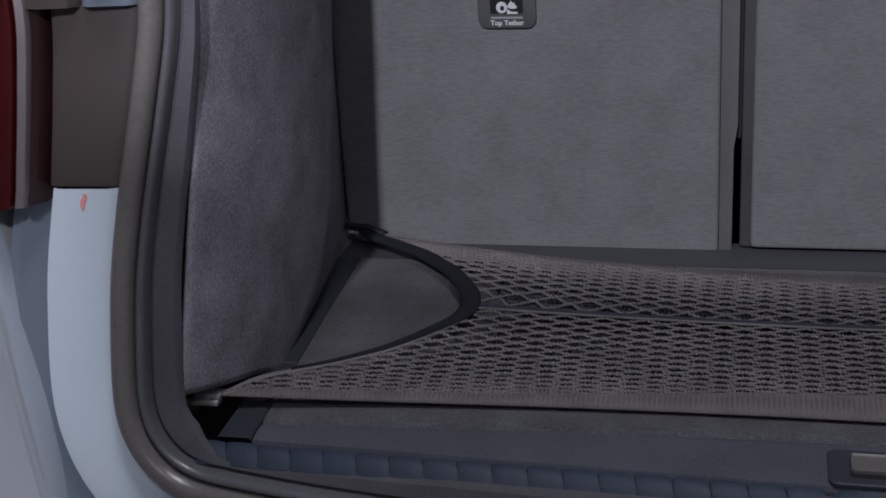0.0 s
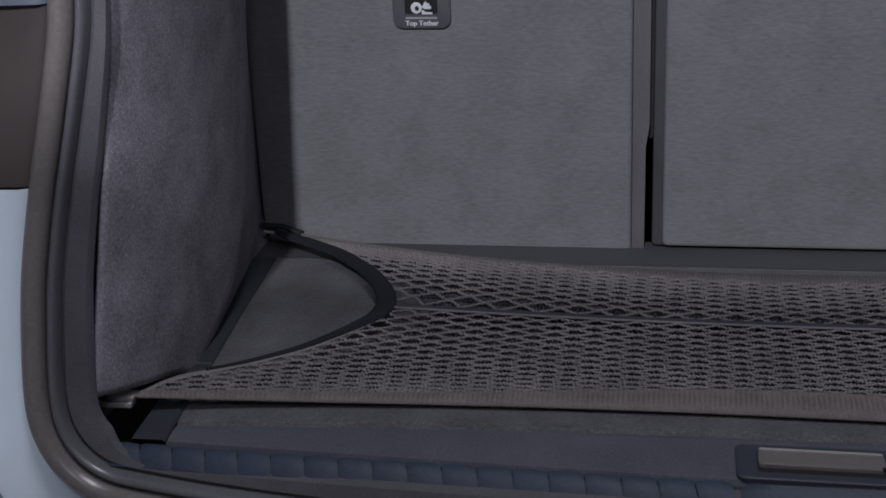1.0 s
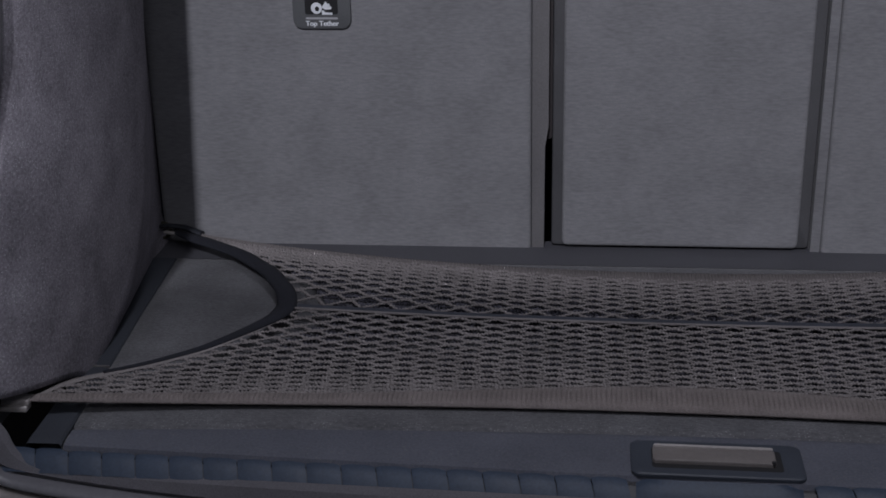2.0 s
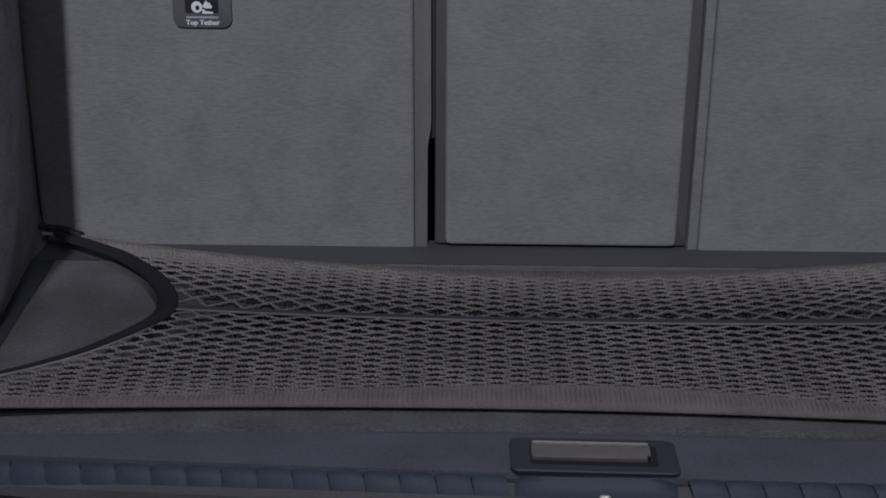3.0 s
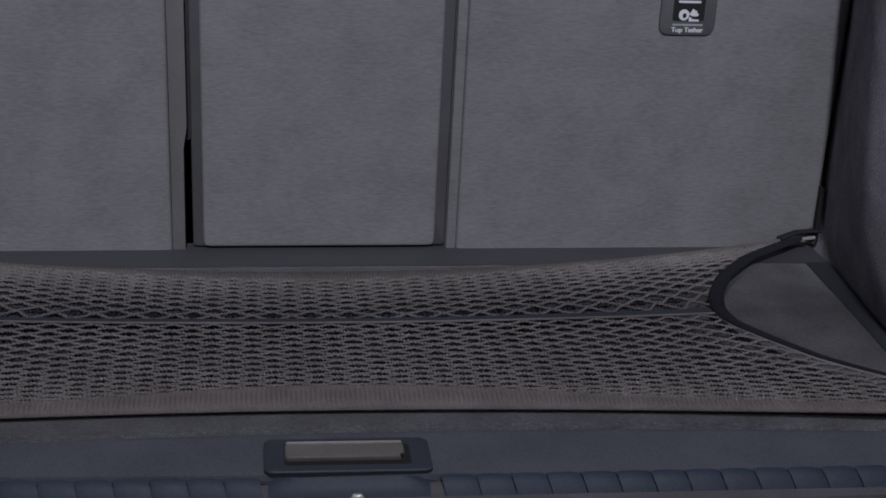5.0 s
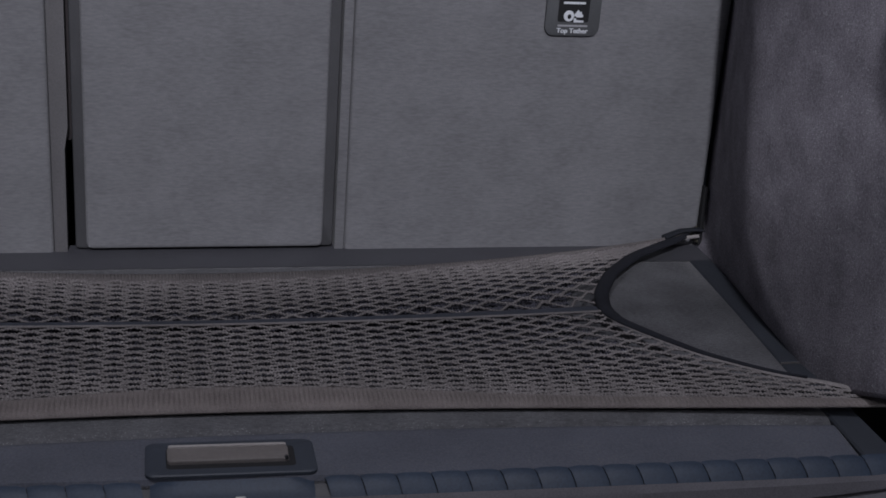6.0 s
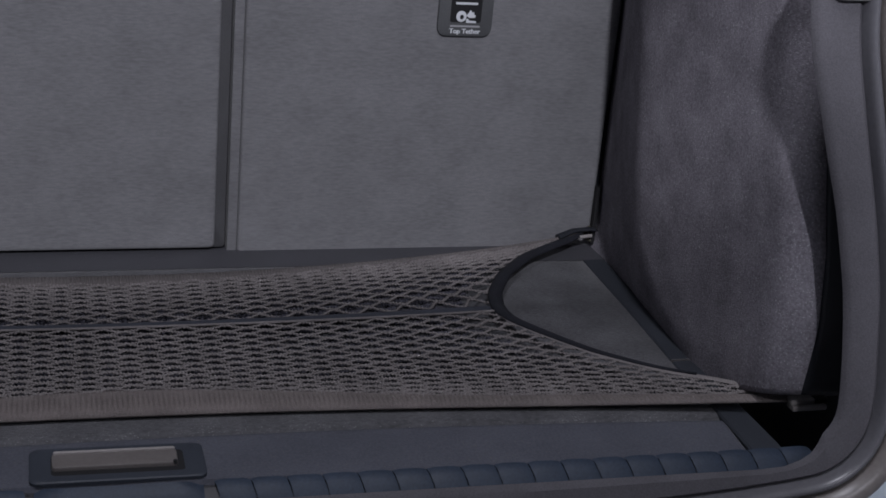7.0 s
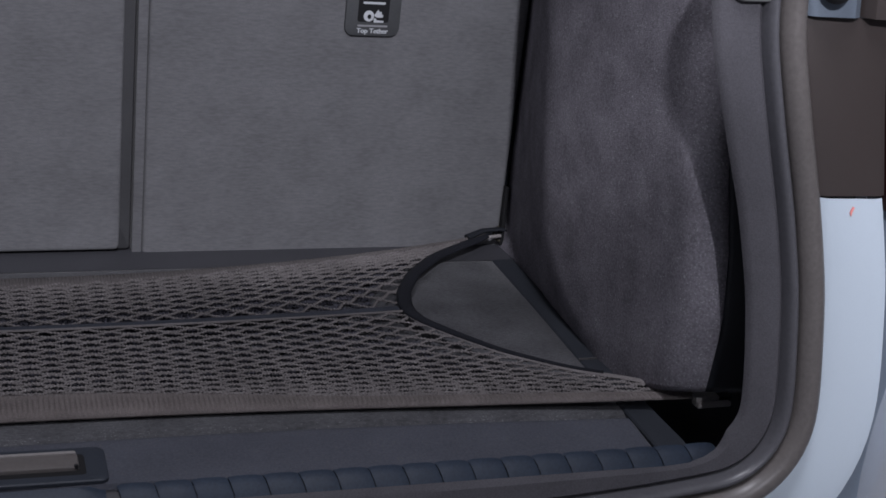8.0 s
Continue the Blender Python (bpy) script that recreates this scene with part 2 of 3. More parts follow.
def rim(n_side=60, n_corner=14, n_bottom=40, z_low=-0.038, radius=0.08):
    """The outer edge of the rubber seal, from the top of one side round the sill to the top of the other: (x, z) with its outward normal."""
    pts = []
    for k in range(n_side):
        z = Z_TOP + (z_low + radius - Z_TOP) * k / n_side
        pts.append((-lerp_table(SIDE, z), z))
    w = lerp_table(SIDE, z_low + radius)
    for k in range(n_corner + 1):
        a = radians(180 + 90 * k / n_corner)
        pts.append((-w + radius + radius * math.cos(a), z_low + radius + radius * math.sin(a)))
    for k in range(1, n_bottom):
        s = k / n_bottom
        pts.append((-w + radius + (2 * w - 2 * radius) * s, z_low - 0.022 * math.sin(math.pi * s) ** 0.7))
    pts += [(-x, z) for x, z in pts[: n_side + n_corner + 1][::-1]]
    for _ in range(3):
        pts = [pts[0]] + [((a[0] + 2 * b[0] + c[0]) / 4, (a[1] + 2 * b[1] + c[1]) / 4) for a, b, c in zip(pts, pts[1:], pts[2:])] + [pts[-1]]
    out = []
    for i, p in enumerate(pts):
        a, b = pts[max(i - 1, 0)], pts[min(i + 1, len(pts) - 1)]
        d = Vector((b[0] - a[0], b[1] - a[1])).normalized()
        out.append((Vector(p), Vector((d.y, -d.x))))
    return out


RIM = rim()


def sweep(profile, rims=RIM):
    """A band along the rim; profile: (inwards, out) pairs, or a function of the rim's point that gives them."""
    cols = [profile(p) if callable(profile) else profile for p, _ in rims]

    def f(i, j):
        p, n = rims[i]
        a, b = cols[i][j]
        q = p - n * a
        return opening(q.x, q.y, b)

    return grid(len(rims), len(cols[0]), f)


car = thing("car", "silver-blue car tail around an open load compartment", "car", (0, -0.45, GROUND))


def cpart(name, bm, mat, label="", parent=None):
    """A part of the car, given in world places."""
    ob = part(name, bm, mat, parent or car, label)
    base = Vector(car.location)
    for v in ob.data.vertices:
        v.co -= base
    return ob


bead = [(0.0, -0.02), (0.0, 0.0)] + [(0.0095 - 0.0095 * math.cos(radians(a)), 0.013 * math.sin(radians(a))) for a in range(15, 180, 15)] + [(0.0185, 0.001), (0.019, -0.002)]
lip = [(0.0175, -0.006), (0.019, -0.001)] + [(0.0235 - 0.0042 * math.cos(radians(a)), -0.001 + 0.008 * math.sin(radians(a))) for a in range(10, 180, 17)] + [(0.0285, -0.004), (0.0295, -0.009)]
seal = cpart("weatherstrip", sweep(bead), M_RUBBER, "grey-brown hollow rubber door seal")
cpart("seal_lip", sweep(lip), M_LIP_RUBBER, "blue-grey inner lip of the door seal", seal)


def trim_profile(p):
    if p.x < 0:
        wide = lerp_table([(0.08, 0.024), (0.22, 0.019), (0.31, 0.013), (0.4, 0.011)], p.y)
    else:
        wide = lerp_table([(0.0, 0.026), (0.09, 0.026), (0.2, 0.028), (0.26, 0.031), (0.33, 0.036), (0.35, 0.034), (0.38, 0.012), (0.5, 0.01)], p.y)
    low = min(1, max(0, (0.532 - abs(p.x)) / 0.075)) if p.y < 0.04 else 0
    low = low * low * (3 - 2 * low)
    wide += (-0.035 - p.y + 0.009 * max(0, p.x) - wide) * low
    return [(0.0285, -0.012), (0.029, -0.004), (0.032, -0.0015), (0.03 + wide * 0.75, -0.003), (0.028 + wide * 0.95, -0.0055), (0.028 + wide, -0.009), (0.025 + wide, -0.012), (0.012 + wide, -0.014), (wide - 0.005, -0.03)]


cpart("opening_trim", sweep(trim_profile), M_TRIM_CARPET, "dark grey cloth-lined trim inside the seal")


def span(lo, hi, side):
    """The stretch of the rim on one side between two heights, cut exactly there."""
    run = []
    for p, n in RIM:
        if p.x * side > 0.30:
            k = min(1, max(0, (p.y - 0.06) / 0.08))
            run.append((p, n.lerp(Vector((side, 0)), k)))
    if side > 0:
        run = run[::-1]
    out = []
    for (p, n), (q, m) in zip(run, run[1:]):
        if lo <= p.y <= hi:
            out.append((p, n))
        for z in (hi, lo):
            if min(p.y, q.y) < z < max(p.y, q.y) and abs(p.x) > 0.36:
                s = (z - p.y) / (q.y - p.y)
                out.append((p.lerp(q, s), n.lerp(m, s)))
    return out


def bay_width(p):
    return 0.063 + max(0, p.y - 0.19) * 0.11


for side in (-1, 1):
    low, high, cap = span(-1, 0.1925, side), span(0.1932, 0.318, side), span(0.3188, 0.73, side)
    painted = [(0.002, -0.018), (-0.004, -0.008), (-0.012, -0.004), (-0.048, -0.002), (-0.055, -0.004), (-0.059, -0.012), (-0.06, -0.03)]
    cpart("jamb_panel", sweep(painted, low), M_PAINT, "pale silver-blue painted body flange")

    def bay(p):
        w = bay_width(p)
        return [(0.002, -0.018), (-0.004, -0.01), (-0.012, -0.007), (-w + 0.01, -0.006), (-w + 0.004, -0.008), (-w + 0.001, -0.014), (-w, -0.03)]

    cpart("lamp_bay", sweep(bay, high), M_BAY, "dark brown-grey panel beside the tail lamp")
    cpart("upper_flange", sweep([(0.002, -0.018), (-0.004, -0.008), (-0.012, -0.002), (-0.04, 0.0), (-0.046, -0.004), (-0.048, -0.02)], cap), M_SHADED_PAINT, "silver painted flange above the lamp bay, shade put into its paint")
    cpart("upper_cover", sweep([(-0.047, -0.025), (-0.049, -0.004), (-0.054, 0.003), (-0.075, 0.005), (-0.09, 0.002), (-0.1, -0.02)], cap), M_BAY, "dark brown-grey cover above the tail lamp")
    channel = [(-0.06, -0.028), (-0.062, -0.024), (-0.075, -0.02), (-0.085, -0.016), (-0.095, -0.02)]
    cpart("gutter", sweep(channel, low), M_SHADED_PAINT, "blue-grey water channel, its shade put into the paint colour")
M_HOUSING = material("lamp_housing_plastic", (0.02, 0.006, 0.006), 0.3, vary=0.1, coat=0.4)
M_LIP = material("pale_grey_plastic", (0.2, 0.2, 0.2), 0.4, vary=0.08)
EDGE = [(-0.5, 0.60), (-0.054, 0.618), (0.0, 0.63), (0.047, 0.639), (0.102, 0.648), (0.17, 0.66)]


def quarter(side):
    """Curved outer skin beside the load opening."""
    prof = [(0.012, -0.03), (0.004, -0.012), (0.0, 0.0), (-0.004, 0.004), (-0.02, 0.006), (-0.05, 0.004), (-0.08, -0.006), (-0.11, -0.03), (-0.135, -0.07), (-0.15, -0.14), (-0.155, -0.3), (-0.155, -0.6)]

    def f(i, j):
        z = -0.5 + 0.67 * i / 30
        a, b = prof[j]
        return opening(side * (lerp_table(EDGE, z) - a), z, b)

    return grid(31, len(prof), f)


for side in (-1, 1):
    cpart("quarter_panel", quarter(side), M_PAINT_MET, "glossy silver metallic outer panel")
    up = span(0.18, 0.42, side)

    def lens_profile(p):
        w = bay_width(p)
        return [(-w - 0.0185, -0.03), (-w - 0.0185, 0.002), (-w - 0.021, 0.007), (-w - 0.03, 0.011), (-w - 0.06, 0.008), (-w - 0.1, -0.02), (-w - 0.12, -0.09), (-w - 0.125, -0.19)]

    def strip_profile(p):
        w = bay_width(p)
        return [(-w - 0.0095, -0.03), (-w - 0.0098, 0.002), (-w - 0.011, 0.0045), (-w - 0.016, 0.007), (-w - 0.0178, 0.005), (-w - 0.018, -0.03)]

    def housing_profile(p):
        w = bay_width(p)
        return [(-w + 0.0005, -0.03), (-w - 0.0005, -0.014), (-w - 0.003, -0.009), (-w - 0.0075, -0.0015), (-w - 0.0092, -0.0005), (-w - 0.0094, -0.03)]

    lens = cpart("tail_lamp", sweep(lens_profile, up), M_LENS, "dark red tail lamp lens")
    cpart("lamp_strip", sweep(strip_profile, up), M_CHROME, "brushed grey strip edging the tail lamp", lens)
    cpart("lamp_housing", sweep(housing_profile, up), M_HOUSING, "dark red-brown lamp housing edge", lens)
    # rubber stop on the flange above the lamp bay
    bm = bmesh.new()
    bmesh.ops.create_uvsphere(bm, u_segments=20, v_segments=12, radius=0.0125)
    for v in bm.verts:
        v.co = opening(side * 0.535 + v.co.x, 0.342 + v.co.z * 1.1, 0.004 - v.co.y * 0.9)
    cpart("rubber_stop", bm, M_RUBBER_DARK, "black rubber buffer")
    # smear of red marking paint on the flange
    m = 1.0 if side < 0 else 0.55
    bm = slab([(m * (0.0019 * math.cos(a) + 0.0012 * math.sin(a) + 0.0008 * math.sin(3 * a)), m * (0.006 * math.sin(a) + 0.001 * math.cos(2 * a))) for a in [k * 0.5236 for k in range(12)]], 0.0006, lambda u, v, d: opening(side * 0.571 + u, 0.184 + v, -0.0028 + d))
    cpart("paint_mark", bm, M_MARK, "small smear of red marking paint")

cpart("rear_panel", box(-0.62, 0.62, -0.47, -0.43, -0.5, -0.102, 0.004), M_PAINT_MET, "silver panel under the load sill")
cpart("roof", box(-0.72, 0.72, -0.41, 2.2, 0.74, 0.79, 0.01), M_HEADLINER, "grey cloth roof lining")
for side in (-1, 1):
    cpart("side_shell", box(*sorted((side * 0.70, side * 0.74)), -0.33, 2.2, -0.5, 0.745, 0.01), M_PAINT_MET)
cpart("cabin_front", box(-0.72, 0.72, 2.2, 2.25, -0.5, 0.79), M_HEADLINER)
cpart("under_tub", box(-0.7, 0.7, -0.46, 2.2, -0.24, -0.20), M_BLACK, "black well under the load floor")

bm = slab(rounded_rect(0.036, 0.030, 0.010), 0.010, lambda u, v, d: opening(0.477 + u, 0.3425 + v, d - 0.006), 0.004)
cpart("trim_lip", bm, M_LIP, "pale grey rounded plastic lip on the trim")

# ---- side walls of the load space ----
PLAN_RIGHT = [(-0.48, 0.493), (-0.18, 0.483), (0.05, 0.483)]
TURN_RIGHT = [(0.0, -0.425), (0.055, -0.437), (0.09, -0.444), (0.146, -0.442), (0.205, -0.43), (0.3, -0.415), (0.74, -0.39)]
PLAN = [(-0.48, 0.546), (-0.455, 0.53), (-0.42, 0.506), (-0.385, 0.493), (-0.34, 0.487), (-0.28, 0.4845), (-0.17, 0.482), (0.05, 0.482)]
FOOT_RIGHT = [(-0.48, 0.047), (-0.444, 0.036), (-0.40, 0.019), (-0.36, 0.004), (-0.33, -0.004), (0.04, 0.0)]
FOOT = [(-0.48, 0.042), (-0.42, 0.034), (-0.37, 0.023), (-0.335, 0.013), (-0.305, 0.0), (0.04, 0.0)]


def wall_x(y, z, plan):
    """Half width of the load space: a wheel-arch swelling that falls back from a soft crease towards the seats."""
    x = sum(lerp_table(plan, y + 0.01 * k) for k in (-2, -1, 0, 1, 2)) / 5
    crease_y = (-0.15 if plan is PLAN else -0.168) - 0.12 * math.exp(-max(z, 0) / 0.035) - 0.02 * math.exp(-max(z, 0) / 0.15)
    back = y - crease_y
    soft = 0.006 * math.log1p(math.exp(min(back / 0.006, 40)))
    x += soft * (0.037 if plan is PLAN else 0.041) / (0.02 - crease_y)
    if plan is PLAN_RIGHT:
        turn = lerp_table(TURN_RIGHT, z) - y
        x += 2.4 * 0.007 * math.log1p(math.exp(min(turn / 0.007, 40)))
    lean = min(1, max(0, (-0.01 - y) / 0.12))
    swell = (0.004 if plan is PLAN else 0.0) * math.exp(-(((y + 0.28) / 0.09) ** 2) - (((z - 0.1) / 0.12) ** 2))
    return x - lean * 0.055 * min(z, 0.33) - swell


def along(z, i, side, gap):
    """Where step i of the wall's length lies at height z: even steps, with one of them on the turn where there is one."""
    end = opening(side * 0.5, z).y + gap
    if side < 0:
        return 0.04 + (end - 0.04) * i / 90
    turn = lerp_table(TURN_RIGHT, z) - 0.007
    return 0.04 + (turn - 0.04) * i / 74 if i <= 74 else turn + (end - turn) * (i - 74) / 16


for name, side in (("wall_left", -1), ("wall_right", 1)):

    def f(i, j):
        gap = 0.014 if side < 0 else 0.026
        rough = along(0.05, i, side, gap)
        z0 = lerp_table(FOOT if side < 0 else FOOT_RIGHT, rough) - 0.006
        z = z0 + (0.745 - z0) * (j / 44) ** 1.3
        y = along(z, i, side, gap)
        return Vector((side * wall_x(y, z, PLAN if side < 0 else PLAN_RIGHT), y, z))

    # one side's carpet ends at the turn; black closes the slot behind the opening trim
    last = 91 if side < 0 else 75
    ob = setting(name, grid(last, 45, f), M_CARPET_WALL, "dark grey carpeted side wall swelling over the wheel arch")
    thick(ob, 0.004, 0)
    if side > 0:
        thick(part("wall_return", grid(17, 45, lambda i, j: f(i + 74, j)), M_PLASTIC, ob, "black stretch of the side wall past the carpet edge"), 0.003, 0)

# ---- load floor ----


def floor_front(x):
    return -0.455 - 0.036 * x


def crease(x):
    return -0.392 - 0.1 * x * x - 0.004 * x


def strip_in(y):
    return lerp_table([(-0.46, 0.458), (-0.31, 0.467), (-0.19, 0.476), (-0.06, 0.484), (0.02, 0.49)], y)


def strip_out(y):
    return lerp_table([(-0.46, 0.486), (-0.31, 0.4905), (-0.2, 0.498), (-0.05, 0.51), (0.02, 0.515)], y)


def edge_strip(side, y0, y1):
    def f(i, j):
        y = y0 + (y1 - y0) * i / 16
        a = (0, 0, 0.06, 0.5, 0.94, 1, 1)[j]
        x = strip_in(y) + 0.001 + (strip_out(y) - strip_in(y) - 0.001) * a
        z = (-0.016, -0.0008, 0.0008, 0.001, 0.0008, -0.0008, -0.016)[j]
        return Vector((side * x, y, z - (0.001 if i in (0, 16) else 0)))

    return grid(17, 7, f)


def floor_board():
    n_u, n_v = 49, 84

    def f(i, j):
        a = -1 + 2 * i / (n_u - 1)
        y = -0.051 + (floor_front(0.46 * a) + 0.051) * j / (n_v - 1)
        x = a * strip_in(y)
        d = y - crease(x)
        z = -0.005 * math.exp(-((d / 0.0042) ** 2))
        if d < 0:
            z -= 0.06 * min(-d, 0.07)
        if j == n_v - 1:
            z -= 0.004
        return Vector((x, y, z))

    return grid(n_u, n_v, f)


board = setting("floor", floor_board(), M_FLOOR, "dark grey carpeted load floor board with a front crease")
thick(board, 0.018, -1)
for side in (-1, 1):
    for y0, y1 in ((-0.304, -0.05), (floor_front(side * 0.474) + 0.002, -0.3055)):
        part("edge_strip", edge_strip(side, y0, y1), M_STRIP, board, "smooth black plastic edge strip")
    part("strip_joint", box(*sorted((side * 0.4685, side * 0.489)), -0.3052, -0.3043, -0.01, 0.0012), M_STEEL, board, "thin pale joint line")



def front_flap():
    """Smoother front flap of the board, from the crease to the sill."""

    def f(i, j):
        a = -1 + 2 * i / 60
        back, front = crease(0.46 * a) - 0.003, floor_front(0.46 * a) + 0.001
        y = back + (front - back) * (0, 0, 0.03, 0.1, 0.3, 0.55, 0.8, 0.97, 1.0)[j]
        x = a * (strip_in(y) - 0.0015)
        top = -0.06 * (crease(x) - y) + 0.0012
        return Vector((x, y, top - (0.005, 0.0022, 0.0006, 0, 0, 0, 0, 0.0004, 0.004)[j]))

    return grid(61, 9, f)


part("front_flap", front_flap(), M_FLAP, board, "dark blue-grey front flap of the floor board")


def back_strip():
    """Smooth strip along the foot of the seats."""

    def f(i, j):
        x = -0.512 + 1.024 * i / 80
        y = (-0.05, -0.05, -0.0485, -0.015, 0.02)[j]
        return Vector((x, y, (-0.02, -0.0025, -0.0012, -0.001, -0.001)[j]))

    return grid(81, 5, f)


part("back_strip", back_strip(), M_SEAT_STRIP, board, "smooth dark grey strip along the foot of the seats")

# lifting handle let into the floor
handle = thing("floor_handle", "black recessed lifting handle with pale grip in the floor", "handle", (0, -0.431, -0.0008))


def on_floor(u, v, d):
    return Vector((u, v - 0.02 * u, d + 0.05 * v - 0.0004))


part("bezel", frame_ring(rounded_rect(0.116, 0.044, 0.006), rounded_rect(0.088, 0.027, 0.003), 0.003, on_floor), M_BEZEL, handle)
part("cup", slab(rounded_rect(0.09, 0.029, 0.004), 0.002, lambda u, v, d: on_floor(u, v, d + 0.0004)), M_BLACK, handle)
part("grip", slab(rounded_rect(0.083, 0.0175, 0.003), 0.0035, lambda u, v, d: on_floor(u - 0.002, v + 0.001, d + 0.0022 + 0.05 * v), 0.0012), M_GRIP, handle, "pale brown-grey grip bar")
# lighter bar that paints the highlight on the grip's far edge
part("grip_highlight", slab(rounded_rect(0.081, 0.0028, 0.0012), 0.0018, lambda u, v, d: on_floor(u - 0.002, v + 0.0092, d + 0.0052), 0.0006), M_CLIP, handle, "rounded upper edge of the grip, its highlight painted in pale")
part("screw", tube([(0.0375, -0.0075, 0.003), (0.0375, -0.0075, 0.0056)], 0.0014, 10), M_RUBBER_DARK, handle)

# ribbed sill plate
plate = thing("sill_plate", "dark blue-grey ribbed plastic load sill plate", "sill plate", (0, -0.47, -0.01))


def sill(x, s, up=0.0):
    """A point on the sill plate: s from 0 at the floor to 1 at the outer edge."""
    return Vector((x, floor_front(x) + 0.003 - 0.0175 * s + 0.47, 0.006 - 0.005 * s - 0.008 * s * s + up + max(0, x) * 0.012))


def plate_base():
    return grid(60, 6, lambda i, j: sill(-0.495 + 0.995 * i / 59, j / 5 * 1.0, -0.003 - (0.006 if j in (0, 5) else 0)))


part("base", plate_base(), M_PLASTIC_GREY, plate)
pitch = 0.0246
for k in range(-20, 21):
    x0 = k * pitch
    if -0.062 < x0 < 0.055 or x0 < -0.495 or x0 > 0.495:
        continue

    def f(i, j):
        lean = 0.004 * j / 4
        edge = -0.0008 if i in (0, 5) else 0.0
        end = -0.0012 if j in (0, 4) else 0.0
        return sill(x0 - pitch * 0.485 + pitch * 0.97 * i / 5 + lean, 0.02 + 0.9 * j / 4, 0.0010 + edge + end + 0.0003 * math.sin(i / 5 * math.pi))

    part("rib", grid(6, 5, f), M_PLATE, plate)
part("latch_cover", grid(12, 5, lambda i, j: sill(-0.055 + 0.11 * i / 11, -0.1 + 1.1 * j / 4, 0.002 - (0.004 if i in (0, 11) or j in (0, 4) else 0))), M_PLATE, plate, "smooth cover over the latch")
striker = thing("latch_striker", "small bright steel latch striker on the load sill", "latch", (0.003, -0.482, -0.006))
part("loop", tube([(-0.0035, -0.004, -0.005), (-0.0035, -0.004, 0.002), (-0.0018, -0.004, 0.0052), (0.0018, -0.004, 0.0052), (0.0035, -0.004, 0.002), (0.0035, -0.004, -0.005)], 0.0024, 10), M_BRIGHT_STEEL, striker)
part("bolt_plate", box(-0.012, 0.012, -0.01, 0.004, -0.008, -0.003, 0.001), M_STEEL, striker)

# ---- rear seat backs ----


def on_seat(u, v, d):
    return Vector((u, -0.06 * v - d, v))


def seat_outline(x0, x1, z0, z1, r):
    return [(u + (x0 + x1) / 2, v + (z0 + z1) / 2) for u, v in rounded_rect(x1 - x0, z1 - z0, r)]


def panel_slab(x0, x1, z0, z1, r, d0, d1, bevel):
    return slab(seat_outline(x0, x1, z0, z1, r), d1 - d0, lambda u, v, d: on_seat(u, v, d0 + d), bevel)


def cloth_panel(x0, x1, z0, z1, r, d0, d1, bevel):
    """A padded cloth panel with rounded corners and edges, very slightly uneven."""

    def ticks(length, n):
        edge = [0, bevel * 0.15, bevel * 0.45, bevel, r]
        inner = [r + (length - 2 * r) * k / n for k in range(1, n)]
        return edge + inner + [length - e for e in edge[::-1]]

    us, vs = ticks(x1 - x0, 22), ticks(z1 - z0, 34)
    lu, lv = x1 - x0, z1 - z0

    def f(i, j):
        if i in (0, len(us) + 1) or j in (0, len(vs) + 1):
            back = d0
        else:
            back = None
        u, v = us[min(max(i - 1, 0), len(us) - 1)], vs[min(max(j - 1, 0), len(vs) - 1)]
        e = min(u, lu - u, v, lv - v)
        p = max(0, (r - u) / r, (u - lu + r) / r)
        q = max(0, (r - v) / r, (v - lv + r) / r)
        su, sv = (-1 if u < lu / 2 else 1), (-1 if v < lv / 2 else 1)
        if p > 0 and q > 0:
            pp, qq = p * math.sqrt(1 - q * q / 2), q * math.sqrt(1 - p * p / 2)
            u += su * r * (pp - p)
            v += sv * r * (qq - q)
        d = d1 if e >= bevel else d1 - bevel * (1 - math.sqrt(max(0, 1 - (1 - e / bevel) ** 2)))
        d += 0.0007 * noise.noise(Vector(((u + x0) * 14, v * 10, 3.1))) * min(1, e / 0.02)
        return on_seat(x0 + u, z0 + v, d if back is None else back)

    return grid(len(us) + 2, len(vs) + 2, f)


SEAT_TOP = 0.60


def text_mesh(body, height, place):
    curve = bpy.data.curves.new("print", "FONT")
    curve.body, curve.size, curve.align_x, curve.extrude, curve.offset = body, height, "CENTER", 0.0001, height * 0.012
    ob = new("print", curve)
    bpy.context.view_layer.update()
    data = bpy.data.meshes.new_from_object(ob.evaluated_get(bpy.context.evaluated_depsgraph_get()))
    bm = bmesh.new()
    bm.from_mesh(data)
    bpy.data.objects.remove(ob)
    # struck twice, a hair apart, for a bold face
    twice = bmesh.ops.duplicate(bm, geom=bm.verts[:] + bm.edges[:] + bm.faces[:])["geom"]
    bmesh.ops.translate(bm, verts=[v for v in twice if isinstance(v, bmesh.types.BMVert)], vec=(height * 0.05, 0, 0.00006))
    for v in bm.verts:
        v.co = place(v.co.x, v.co.y, 0.0002 + v.co.z)
    return bm


